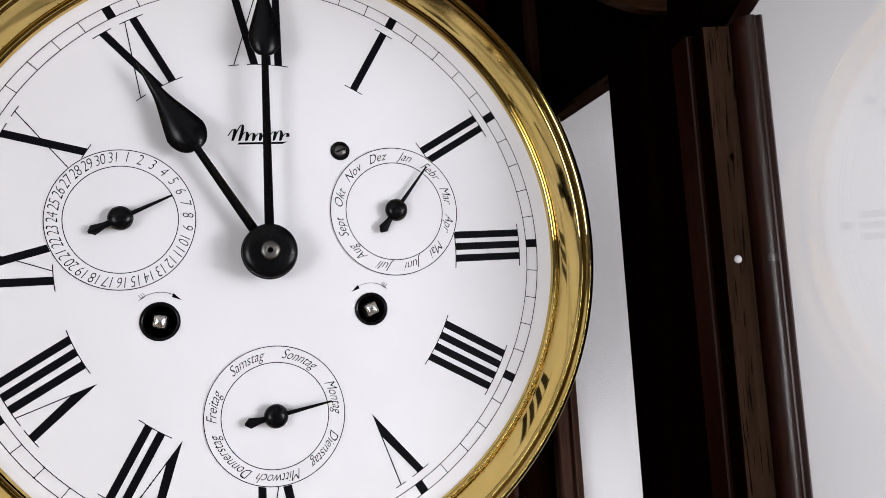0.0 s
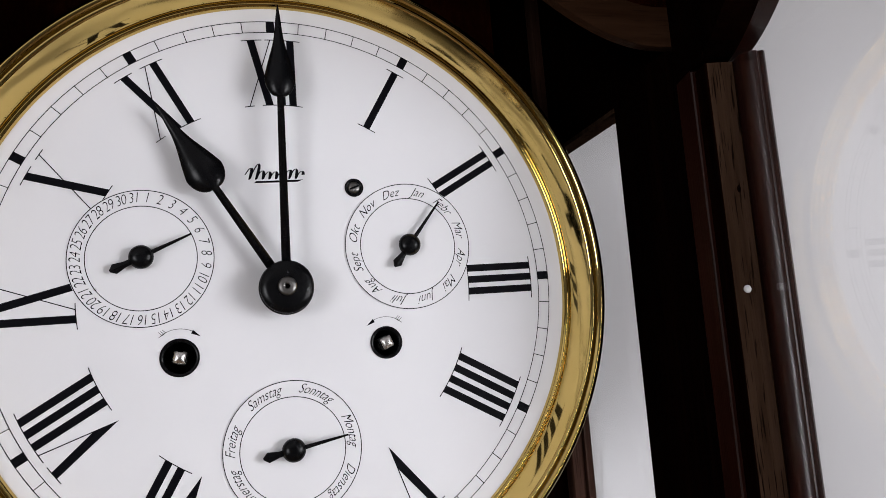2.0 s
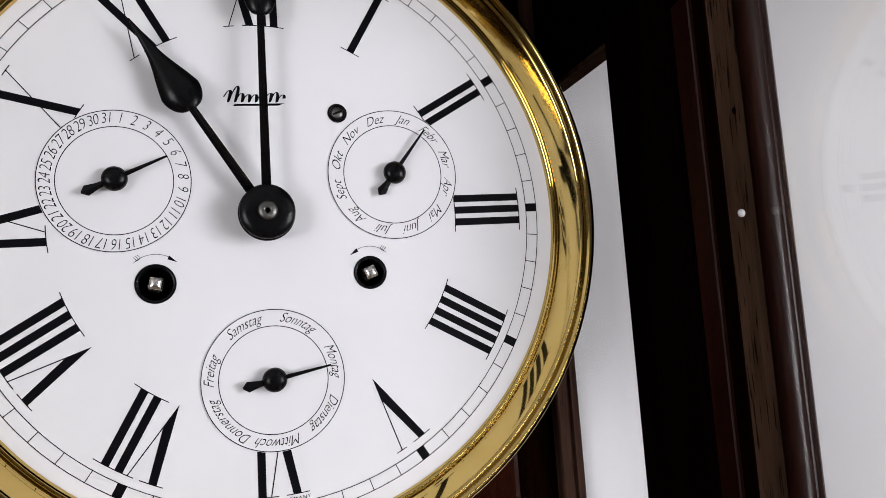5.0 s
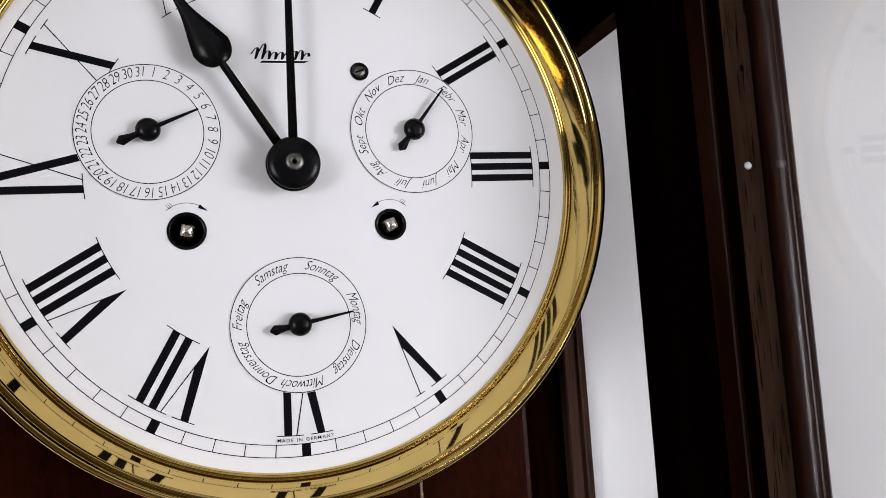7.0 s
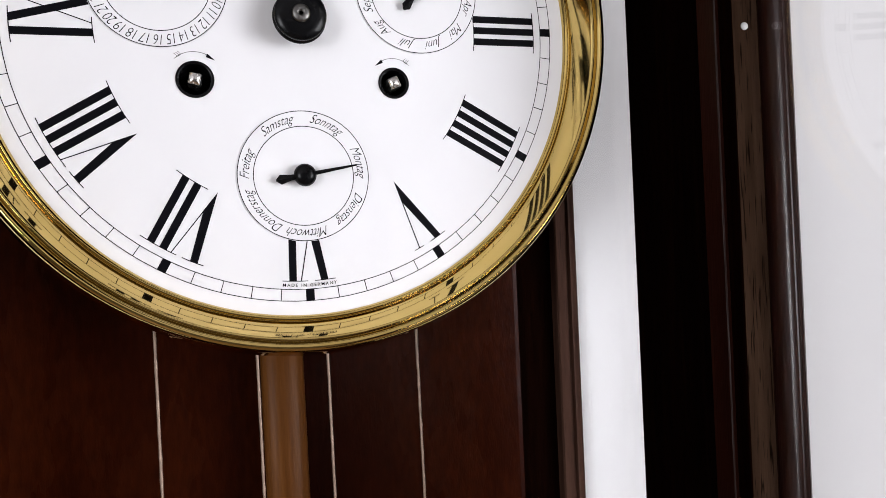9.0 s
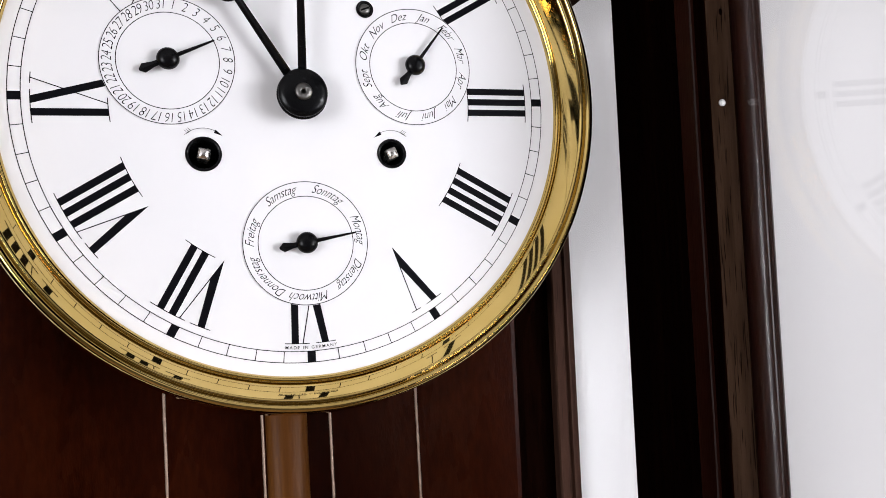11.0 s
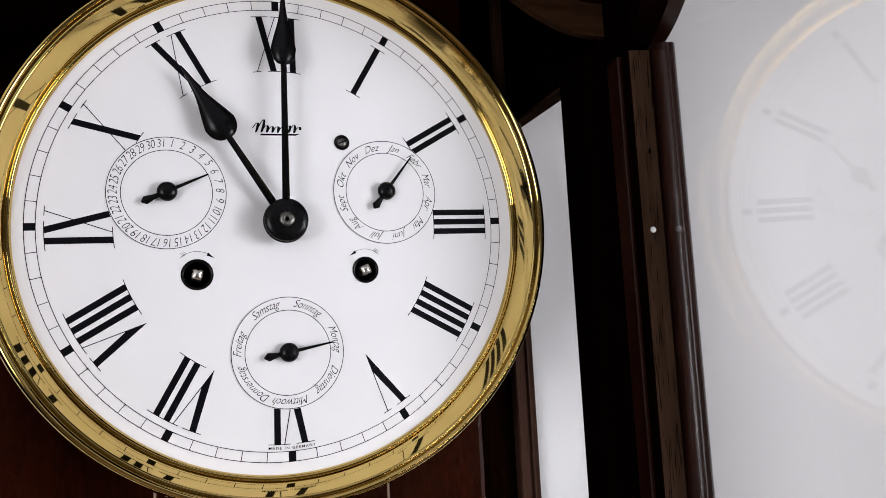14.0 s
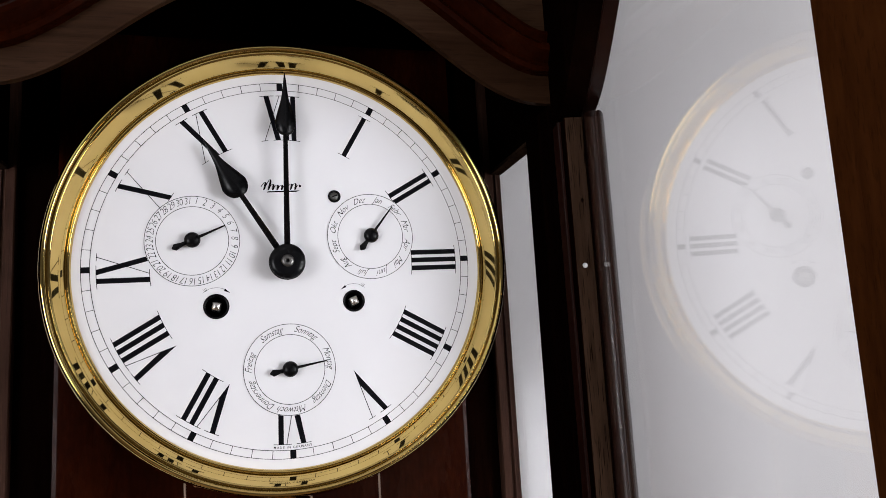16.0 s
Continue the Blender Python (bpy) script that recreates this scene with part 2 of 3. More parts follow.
WIN_TOP, WIN_FRONT, WIN_REAR = 0.0725, 0.0250, 0.0940
for s in (-1, 1):
    off = 0.009 if s < 0 else 0.0
    x0, x1 = sorted((s * (0.144 + off), s * (0.153 + off)))
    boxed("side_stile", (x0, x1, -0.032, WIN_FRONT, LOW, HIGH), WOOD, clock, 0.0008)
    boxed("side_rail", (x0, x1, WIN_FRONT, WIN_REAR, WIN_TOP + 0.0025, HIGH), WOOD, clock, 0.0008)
    # added strip, paler wood: bounced light on the rail's underside set as colour
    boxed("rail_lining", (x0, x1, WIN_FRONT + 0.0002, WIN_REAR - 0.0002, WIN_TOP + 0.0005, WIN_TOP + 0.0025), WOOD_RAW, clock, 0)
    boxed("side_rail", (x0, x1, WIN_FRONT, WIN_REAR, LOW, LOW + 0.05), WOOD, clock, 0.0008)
    g0, g1 = sorted((s * (0.1475 + off), s * (0.1495 + off)))
    pane = boxed("side_pane", (g0, g1, WIN_FRONT - 0.004, WIN_REAR + 0.004, LOW + 0.046, WIN_TOP + 0.0022), GLASS, clock, 0, "clear glass side pane")
    pane.visible_shadow = False
    # rear stile of the side, with a groove along its front
    m0 = 0.1395 + off
    outline = [(m0, 0.1008), (m0, 0.0950), (m0 + 0.0008, 0.0942), (m0 + 0.0056, 0.0940), (m0 + 0.0063, 0.0958), (m0 + 0.0072, 0.0958),
               (m0 + 0.0079, 0.0940), (m0 + 0.0122, 0.0942), (m0 + 0.0130, 0.0950), (m0 + 0.0130, 0.1085), (m0 + 0.0066, 0.1085), (m0 + 0.0066, 0.1008)]
    part("rear_stile", prism_z(bmesh.new(), [(s * x, y) for x, y in outline], LOW, HIGH), WOOD_STILE, clock, "brown grooved wooden rear stile")
    # front stile of the case
    f0, f1 = sorted((s * (0.134 + off), s * (0.153 + off)))
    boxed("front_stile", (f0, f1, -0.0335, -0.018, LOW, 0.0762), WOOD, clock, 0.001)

# arched head of the case
ARCH_LOW, ARCH_RISE = 0.0775, 0.055


def ogee(x, half=0.132, span=0.110):
    t = min(max((half - abs(x)) / span, 0), 1)
    return 0.5 - 0.5 * math.cos(math.pi * t)


xs = [-0.162 + 0.315 * i / 120 for i in range(121)]
arch = [(x, ARCH_LOW + ARCH_RISE * ogee(x)) for x in xs]
part("arched_head", strip_sheet(bmesh.new(), arch, [(x, HIGH) for x in xs], -0.0335, -0.0295), WOOD_HEAD, clock, "brown wooden head with an ogee arch")
mould = [(0.0150, -0.0416), (0.0155, -0.0470), (0.0175, -0.0485), (0.0200, -0.0470), (0.0215, -0.0500), (0.0240, -0.0545), (0.0262, -0.0552),
         (0.0280, -0.0540), (0.0290, -0.0505), (0.0310, -0.0495), (0.0335, -0.0525), (0.0352, -0.0520), (0.0360, -0.0480), (0.0362, -0.0416)]
inner = [p for p in arch if abs(p[0]) < 0.1385]
part("arch_moulding", sweep(bmesh.new(), inner, [(o, y + 0.0080) for o, y in mould]), WOOD_PANEL, clock, "dark red stepped moulding along the arch")
boxed("top_board", (-0.1620, 0.1530, -0.0335, 0.1085, HIGH, HIGH + 0.012), WOOD, clock, 0.002)
boxed("bottom_board", (-0.1620, 0.1530, -0.0335, 0.1085, LOW - 0.012, LOW), WOOD, clock, 0.002)

# the case leans a little against the upright of the dial
for ob in clock.children:
    ob.rotation_euler = (0, radians(0.8), 0)

# ---- the open door, in its own axes: x from the hinge outwards, y from the inside to the outside ----
th, tilt = radians(-12.86), radians(-0.72)
out_n = Vector((math.cos(th) * math.cos(tilt), math.sin(th) * math.cos(tilt), math.sin(tilt)))
along = Vector((math.sin(th), -math.cos(th), 0))
up = along.cross(out_n)
door = thing("door", "", "")
door.parent = clock
tagged(door, "open arched mahogany door with a clear glass pane")
door.matrix_local = Matrix((along, out_n, up)).transposed().to_4x4()
D0, D1 = 0.0058, 0.2800
MID = (D0 + D1) / 2
stile = [(0.0058, 0.1401), (0.0062, 0.1396), (0.0196, 0.1396), (0.0200, 0.1401), (0.0200, 0.1522), (0.0298, 0.1522), (0.0311, 0.1523), (0.0323, 0.1527), (0.0334, 0.1534),
         (0.0342, 0.1543), (0.0347, 0.1553), (0.0348, 0.1562), (0.0342, 0.1566), (0.0340, 0.1573), (0.0345, 0.1578), (0.0345, 0.1585), (0.0338, 0.1593), (0.0325, 0.1600),
         (0.0295, 0.1615), (0.0191, 0.1643), (0.0125, 0.1662), (0.0062, 0.1668), (0.0058, 0.1663)]
bead = [(0.0202, 0.1413), (0.0206, 0.1408), (0.0291, 0.1408), (0.0295, 0.1413), (0.0295, 0.1496), (0.0291, 0.1500), (0.0202, 0.1500)]
for flip in (False, True):
    side = [(2 * MID - u, n) if flip else (u, n) for u, n in stile]
    # free side takes the lit wood colour, hinge side the darker one
    post = part("door_stile", prism_z(bmesh.new(), side, LOW + 0.03, 0.0618), WOOD_LIT if flip else WOOD_RED, door, "", True)
    post.data.set_sharp_from_angle(angle=radians(38))
    side = [(2 * MID - u, n) if flip else (u, n) for u, n in bead]
    strip = part("glazing_bead", prism_z(bmesh.new(), side, LOW + 0.08, 0.0604), WOOD_LIT if flip else WOOD_BEAD_SHADE, door, "glazing bead coloured amber brown as brightly lit" if flip else "dark red glazing bead, deepened for shade, with a matte brown edge")
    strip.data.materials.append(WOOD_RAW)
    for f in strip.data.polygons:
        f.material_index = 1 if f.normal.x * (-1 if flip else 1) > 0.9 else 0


def door_curve(u):
    t = min(max((min(u, 2 * MID - u) - 0.018) / 0.116, 0), 1)
    return 0.0640 + 0.050 * (0.5 - 0.5 * math.cos(math.pi * t))


us = [D0 + (D1 - D0) * i / 120 for i in range(121)]
low = [(u, door_curve(u)) for u in us]
# Inner side of the head, its shade in the dark wood colour.
part("door_head", strip_sheet(bmesh.new(), [(u, z - 0.0028) for u, z in low], [(u, 0.21) for u in us], 0.1396, 0.1500), WOOD, door)
rows = strip_sheet(bmesh.new(), [(u, z + 0.0004) for u, z in low], [(u, 0.2095) for u in us], 0.1522, 0.1590)
part("door_arch", rows, WOOD_RED, door)
boxed("door_rail", (D0, D1, 0.1396, 0.1668, LOW + 0.005, LOW + 0.03), WOOD_RED, door, 0.001)
pane = boxed("glass_pane", (0.0203, 2 * MID - 0.0203, 0.1503, 0.1519, LOW + 0.03, 0.20), GLASS, door, 0, "clear glass pane mirroring the dial")
pane.visible_shadow = False
nail = bmesh.new()
bmesh.ops.create_uvsphere(nail, u_segments=16, v_segments=8, radius=0.00125)
bmesh.ops.scale(nail, vec=(0.3, 1, 1), verts=nail.verts)
bmesh.ops.translate(nail, vec=(0.0296, 0.1452, -0.0124), verts=nail.verts)
part("nail", nail, NAIL, door, "bright steel nail head", True)

knot = bmesh.new()
bmesh.ops.create_uvsphere(knot, u_segments=12, v_segments=8, radius=0.0009)
bmesh.ops.scale(knot, vec=(0.12, 0.7, 1.3), verts=knot.verts)
bmesh.ops.translate(knot, vec=(0.0295, 0.1466, 0.0190), verts=knot.verts)
part("wood_knot", knot, WOOD, door, "small dark knot in the bead", True)

def turned(points, degrees, cx=0.0, cz=0.0):
    a = radians(degrees)
    return [(cx + x * math.cos(a) + z * math.sin(a), cz - x * math.sin(a) + z * math.cos(a)) for x, z in points]


# ---- the bezel ----
profile = [(0.099, 0.002), (0.1003, 0.0012), (0.1005, -0.0002), (0.1007, -0.001), (0.1011, -0.0016), (0.1017, -0.0019), (0.1022, -0.0017), (0.1025, -0.0008), (0.1027, -0.0018)]
profile += [(0.1027 + 0.00535 * k / 6, -0.0018 - 0.0095 * k / 6) for k in range(1, 7)]
profile += [(0.1084, -0.0100), (0.1087, -0.0099), (0.1089, -0.0111), (0.1094, -0.0119), (0.1102, -0.0124), (0.1111, -0.0122), (0.1119, -0.0114), (0.1125, -0.0098),
            (0.1129, -0.0070), (0.1131, -0.0030), (0.1136, -0.0012), (0.1145, 0.0010), (0.1145, 0.006), (0.11, 0.006)]
part("bezel", lathe(bmesh.new(), profile, 0.0006, 0.0, 220), BRASS, clock, "polished brass bezel ring mirroring the dial", True)

# ---- the dial ----
SUB = {"date": (-0.0448, 0.0130, 0.0226, 0.0173), "month": (0.0438, 0.0132, 0.0225, 0.0172), "day": (0.0000, -0.0527, 0.0225, 0.0172)}
HOLES = [(-0.0343, -0.0200, 0.0060), (0.0334, -0.0202, 0.0054), (0.0259, 0.0347, 0.0031)]


def circle(cx, cz, r, n):
    return [(cx + r * math.sin(2 * math.pi * i / n), cz + r * math.cos(2 * math.pi * i / n)) for i in range(n)]


bm = bmesh.new()
edges = []
for cx, cz, r, n in [(0.0006, 0.0, 0.1008, 128)] + [(x, z, r, 40) for x, z, r in HOLES]:
    vs = [bm.verts.new((x, 0, z)) for x, z in circle(cx, cz, r, n)]
    edges += [bm.edges.new((vs[i], vs[(i + 1) % n])) for i in range(n)]
bmesh.ops.triangle_fill(bm, use_beauty=True, use_dissolve=False, edges=edges)
ext = bmesh.ops.extrude_face_region(bm, geom=bm.faces[:])
bmesh.ops.translate(bm, vec=(0, 0.0009, 0), verts=[v for v in ext["geom"] if isinstance(v, bmesh.types.BMVert)])
dial = part("dial", bm, DIAL, clock, "glossy white enamel dial with black roman numerals")

for x, z, r in HOLES:
    cup = [(r + 0.0002, -0.0003), (r - 0.0007, -0.0005), (r - 0.0009, 0.0), (r - 0.0010, 0.0075), (0.0, 0.0078)]
    hole = part("winding_hole", lathe(bmesh.new(), cup, x, z, 40), BLACK, dial, "black grommet round a hole", True)
    if r > 0.004:
        # square shaft with rounded corners and a domed end
        bm, rings = bmesh.new(), []
        for y, k in ((0.0070, 1.0), (-0.0004, 1.0), (-0.0011, 0.94), (-0.0016, 0.80), (-0.0019, 0.60), (-0.0021, 0.35), (-0.0022, 0.12)):
            ring_ = []
            for i in range(32):
                a = 2 * math.pi * i / 32
                c, d = math.cos(a), math.sin(a)
                q = 0.00215 * k / (abs(c) ** (7 * k + 1) + abs(d) ** (7 * k + 1)) ** (1 / (7 * k + 1))
                px, pz = turned([(q * c, q * d)], 12 if x < 0 else -22)[0]
                ring_.append(bm.verts.new((x + px, y, z + pz)))
            rings.append(ring_)
        for p, q in zip(rings, rings[1:]):
            for i in range(32):
                bm.faces.new((p[i], p[(i + 1) % 32], q[(i + 1) % 32], q[i]))
        bm.faces.new(rings[-1])
        part("arbor", bm, STEEL, hole, "square steel winding arbor", True)
    else:
        bm = lathe(bmesh.new(), [(0.0021, 0.0010), (0.0021, -0.0004), (0.0017, -0.0008), (0.0008, -0.0010), (0.0, -0.0010)], x, z, 32)
        part("setting_screw", bm, DULL, hole, "small slotted steel screw", True)
        slot = turned([(-0.0017, -0.0003), (0.0017, -0.0003), (0.0017, 0.0003), (-0.0017, 0.0003)], -20, x, z)
        part("slot", plate(bmesh.new(), slot, -0.00112, -0.0009), BLACK, hole)

INK_Y = -0.00012


def flat(bm, points, y=INK_Y, thick=0.00008):
    return plate(bm, points, y, y + thick)


def polar(a, r, s=0.0):
    return (r * math.sin(a) + s * math.cos(a), r * math.cos(a) - s * math.sin(a))


R_IN, R_OUT, LINE, mm = 0.0648, 0.0890, 0.00028, 0.001
BAR, HAIR = 0.00252, 0.00034


def cut(p, q, u, v):
    """Where the line through p and q crosses the line through u and v."""
    d, e = (q[0] - p[0], q[1] - p[1]), (v[0] - u[0], v[1] - u[1])
    k = ((u[0] - p[0]) * e[1] - (u[1] - p[1]) * e[0]) / (d[0] * e[1] - d[1] * e[0])
    return (p[0] + k * d[0], p[1] + k * d[1])


class Numeral:
    """One printed numeral as a single connected sheet; s runs along the ring and h outwards from the middle of the dial."""

    def __init__(self, hour):
        self.a, self.bm, self.found, self.ends = radians(30 * hour), bmesh.new(), {}, {"in": [], "out": []}

    def face(self, points):
        row = []
        for s, h in points:
            key = (round(s * 1e7), round(h * 1e7))
            if key not in self.found:
                x, z = polar(self.a, h, s)
                self.found[key] = self.bm.verts.new((x, INK_Y, z))
            if self.found[key] not in row:
                row.append(self.found[key])
        if len(row) > 2:
            self.bm.faces.new(row)

    def end(self, side, s):
        """A stroke's corner on the inner edge of a serif line."""
        r = R_IN + LINE if side == "in" else R_OUT - LINE
        self.ends[side].append(s)
        return (s, math.sqrt(r * r - s * s))

    def corners(self, s_in, s_out, w):
        return [self.end("in", s_in - w / 2), self.end("out", s_out - w / 2), self.end("out", s_out + w / 2), self.end("in", s_in + w / 2)]

    def bar(self, s_in, s_out):
        self.face(self.corners(s_in * mm, s_out * mm, BAR))

    def cross(self, ti, to, hi, ho):
        t, h = self.corners(ti * mm, to * mm, BAR * 1.03), self.corners(hi * mm, ho * mm, HAIR)
        left = [cut(t[0], t[1], h[0], h[1]), cut(t[0], t[1], h[3], h[2])]
        right = [cut(t[3], t[2], h[0], h[1]), cut(t[3], t[2], h[3], h[2])]
        up_l, up_r = sorted(left, key=lambda p: p[1]), sorted(right, key=lambda p: -p[1])
        self.face([t[0], *up_l, t[1], t[2], *up_r, t[3]])
        low, far = (left, right) if hi < ho else (right, left)
        self.face([h[0], low[0], low[1], h[3]])
        self.face([far[0], h[1], h[2], far[1]])

    def vee(self, apex, r_apex, thick, thin):
        tip = (apex * mm, r_apex)
        o0, o1 = self.end("out", thick * mm - BAR / 2), self.end("out", thick * mm + BAR / 2)
        h0, h1 = self.end("out", thin * mm - HAIR / 2), self.end("out", thin * mm + HAIR / 2)
        span = R_OUT - r_apex
        rate = ((thin - thick) * mm + BAR / 2) / span
        k = BAR * 1.10 / rate / span
        fork = (tip[0] + (h1[0] - tip[0]) * k, tip[1] + (h1[1] - tip[1]) * k)
        inner = cut(fork, (fork[0] + o0[0] - tip[0], fork[1] + o0[1] - tip[1]), h0, (h0[0] + tip[0] - h1[0], h0[1] + tip[1] - h1[1]))
        self.face([tip, o0, o1, inner, fork])
        self.face([inner, h0, h1, fork])

    def serif(self, side, s0, s1):
        s0, s1 = s0 * mm, s1 * mm
        inner, outer = (R_IN, R_IN + LINE) if side == "in" else (R_OUT - LINE, R_OUT)
        stops = sorted({s0, s1, *(s0 + (s1 - s0) * k / 8 for k in range(1, 8)), *(s for s in self.ends[side] if s0 < s < s1)})
        for p, q in zip(stops, stops[1:]):
            self.face([(p, math.sqrt(inner ** 2 - p * p)), (q, math.sqrt(inner ** 2 - q * q)), (q, math.sqrt(outer ** 2 - q * q)), (p, math.sqrt(outer ** 2 - p * p))])

    def done(self):
        bm = self.bm
        ext = bmesh.ops.extrude_face_region(bm, geom=bm.faces[:])
        bmesh.ops.translate(bm, vec=(0, 0.00008, 0), verts=[v for v in ext["geom"] if isinstance(v, bmesh.types.BMVert)])
        return part("numeral", bm, INK, dial)


# for each hour, in mm: bars (inner s, outer s), vees (apex s, apex r, thick s, thin s), crosses (thick in, out, thin in, out), serif lines
NUMERALS = {
    1: ([(-0.7, -0.6)], [], [], [("in", -4.1, 2.8), ("out", -4.0, 2.9)]),
    2: ([(-2.4, -2.4), (1.7, 1.7)], [], [], [("in", -6.0, 5.3), ("out", -6.0, 5.3)]),
    3: ([(-4.0, -4.0), (0.1, 0.1), (4.25, 4.3)], [], [], [("in", -7.4, 7.7), ("out", -7.3, 8.0)]),
    4: ([(-6.25, -6.2), (-2.05, -2.05), (2.15, 2.15), (6.3, 6.35)], [], [], [("in", -9.4, 9.6), ("out", -9.4, 9.8)]),
    5: ([], [(0.35, 63.6, -2.8, 5.2)], [], [("out", 3.4, 7.2), ("out", -6.2, 0.6)]),
    6: ([(5.0, 5.6)], [(-1.9, 64.0, -5.2, 2.85)], [], [("in", 2.0, 8.0), ("out", 0.5, 9.2), ("out", -9.0, -1.8)]),
    7: ([(7.35, 7.3), (2.95, 2.9)], [(-3.85, 64.3, -7.7, 0.1)], [], [("in", -0.7, 11.0), ("out", -1.8, 11.2), ("out", -11.0, -3.6)]),
    8: ([(9.6, 9.35), (5.4, 5.2), (0.9, 0.9)], [(-6.3, 64.8, -9.7, -2.0)], [], [("in", -2.5, 12.7), ("out", -4.7, 12.8), ("out", -13.0, -6.4)]),
    9: ([(-5.45, -5.5)], [], [(5.0, -1.25, -2.4, 6.1)], [("in", -8.8, -0.4), ("in", 2.4, 7.6), ("out", -9.3, 2.1), ("out", 4.2, 8.0)]),
    10: ([], [], [(2.8, -3.85, -4.8, 4.15)], [("in", 0.0, 5.8), ("in", -6.8, -2.9), ("out", -7.2, -0.3), ("out", 2.2, 6.2)]),
    11: ([(5.1, 5.5)], [], [(0.5, -5.2, -6.4, 2.65)], [("in", -2.75, 8.6), ("in", -8.2, -4.5), ("out", -8.9, -2.1), ("out", 0.8, 8.9)]),
    12: ([(2.75, 2.6), (6.5, 6.6)], [], [(-1.5, -7.0, -8.2, -0.4)], [("in", -3.9, 9.7), ("in", -10.0, -6.6), ("out", -10.3, -3.2), ("out", -2.2, 10.0)]),
}
for hour, (bars, vees, crosses, serifs) in NUMERALS.items():
    mark = Numeral(hour)
    for b_in, b_out in bars:
        mark.bar(b_in, b_out)
    for apex, r_apex, thick, thin in vees:
        mark.vee(apex, r_apex * mm, thick, thin)
    for c in crosses:
        mark.cross(*c)
    for line in serifs:
        mark.serif(*line)
    mark.done()


def ring(name, cx, cz, r, w, y=INK_Y):
    bm = bmesh.new()
    o, i = circle(cx, cz, r, 128), circle(cx, cz, r - w, 128)
    vo, vi = ([bm.verts.new((x, y, z)) for x, z in c] for c in (o, i))
    for k in range(128):
        bm.faces.new((vo[k], vo[(k + 1) % 128], vi[(k + 1) % 128], vi[k]))
    return part(name, bm, INK, dial)


ring("minute_circle", 0, 0, 0.0958, 0.00026)
ring("minute_circle", 0, 0, 0.0918, 0.00026)
tick = None
for k in range(60):
    if k % 5 == 0:
        continue
    if tick is None:
        tick = part("minute_tick", flat(bmesh.new(), [(-0.00013, 0.0917), (0.00013, 0.0917), (0.00013, 0.0957), (-0.00013, 0.0957)]), INK, dial)
        ob = tick
    else:
        ob = new("minute_tick", tick.data)
        ob.parent = dial
    ob.rotation_euler = (0, radians(6 * k), 0)
for k in range(12):
    a, w = radians(30 * k), 0.00145
    part("hour_tick", flat(bmesh.new(), [polar(a, 0.0917, -w), polar(a, 0.0917, w), polar(a, 0.0958, w), polar(a, 0.0958, -w)]), INK, dial)

# calendar rings, each a thin white disc printed with two circles
for key, (cx, cz, ro, ri) in SUB.items():
    bm = plate(bmesh.new(), circle(cx, cz, ro + 0.0001, 96), -0.00034, -0.00005)
    part("calendar_disc", bm, DIAL, dial)
    ring("calendar_circle", cx, cz, ro, 0.00028, -0.00037)
    ring("calendar_circle", cx, cz, ri, 0.00028, -0.00037)


def word(text, cx, cz, radius, degrees, size, shear=0.0, thin=-0.012, spread=1.0, narrow=1.0, turn=1):
    """Printed word set along a circle, its foot towards the middle."""
    curve = bpy.data.curves.new("word", "FONT")
    curve.body, curve.size, curve.align_x, curve.align_y = text, 1.0, "CENTER", "CENTER"
    curve.shear, curve.offset, curve.space_character, curve.resolution_u = shear, thin, spread, 3
    holder = bpy.data.objects.new("word", curve)
    me = bpy.data.meshes.new_from_object(holder)
    bpy.data.objects.remove(holder)
    bpy.data.curves.remove(curve)
    for v in me.vertices:
        x, y = turn * v.co.x * size * narrow, turn * v.co.y * size
        a = radians(degrees) + x / radius
        r = radius + y
        v.co = (cx + r * math.sin(a), -0.00039, cz + r * math.cos(a))
    me.materials.clear()
    me.materials.append(INK)
    ob = new("lettering", me)
    ob.parent = dial
    return ob


cx, cz, ro, ri = SUB["date"]
for k in range(1, 32):
    word(str(k), cx, cz, (ro + ri) / 2, (k - 0.5) * 360 / 31, 0.0050, 0.2, -0.013, 0.9, 0.74)
cx, cz, ro, ri = SUB["month"]
for k, name in enumerate("Jan Febr Mar Apr Mai Juni Juli Aug Sept Okt Nov Dez".split()):
    word(name, cx, cz, (ro + ri) / 2 - 0.0003, 13.5 + 30 * k, 0.0044, 0.5, -0.008, 1.0, 0.90)
cx, cz, ro, ri = SUB["day"]
for k, name in enumerate("Sonntag Montag Dienstag Mittwoch Donnerstag Freitag Samstag".split()):
    word(name, cx, cz, (ro + ri) / 2, 24.5 + k * 360 / 7, 0.0046, 0.5, -0.008, 0.98, 0.82)
word("MADE IN GERMANY", 0, 0, 0.0903, 180, 0.0016, 0, 0.004, 1.38, 1.0, -1)

# maker's mark: a slanted looping ribbon over a tapered bar, no letters
bm = bmesh.new()
rows = []
for k in range(241):
    t = k / 240
    tall = 1.35 + 1.5 * math.exp(-((t - 0.12) / 0.10) ** 2) + 1.15 * math.exp(-((t - 0.80) / 0.05) ** 2)
    ph = t * 8.5 * 2 * math.pi
    z = 39.2 + tall * 1.02 * (1 + math.sin(ph)) - 0.9
    x = -11.0 + 19.0 * t + 0.42 * (z - 39.4) - 0.35 * math.cos(ph)
    w = 0.26 + 0.30 * max(0.0, -math.cos(ph))
    rows.append((bm.verts.new(((x - w) * mm, INK_Y, z * mm)), bm.verts.new(((x + w) * mm, INK_Y, (z + 0.1) * mm))))
for p, q in zip(rows, rows[1:]):
    bm.faces.new((p[0], p[1], q[1], q[0]))
part("maker_mark", bm, INK, dial, "black looping maker's mark")
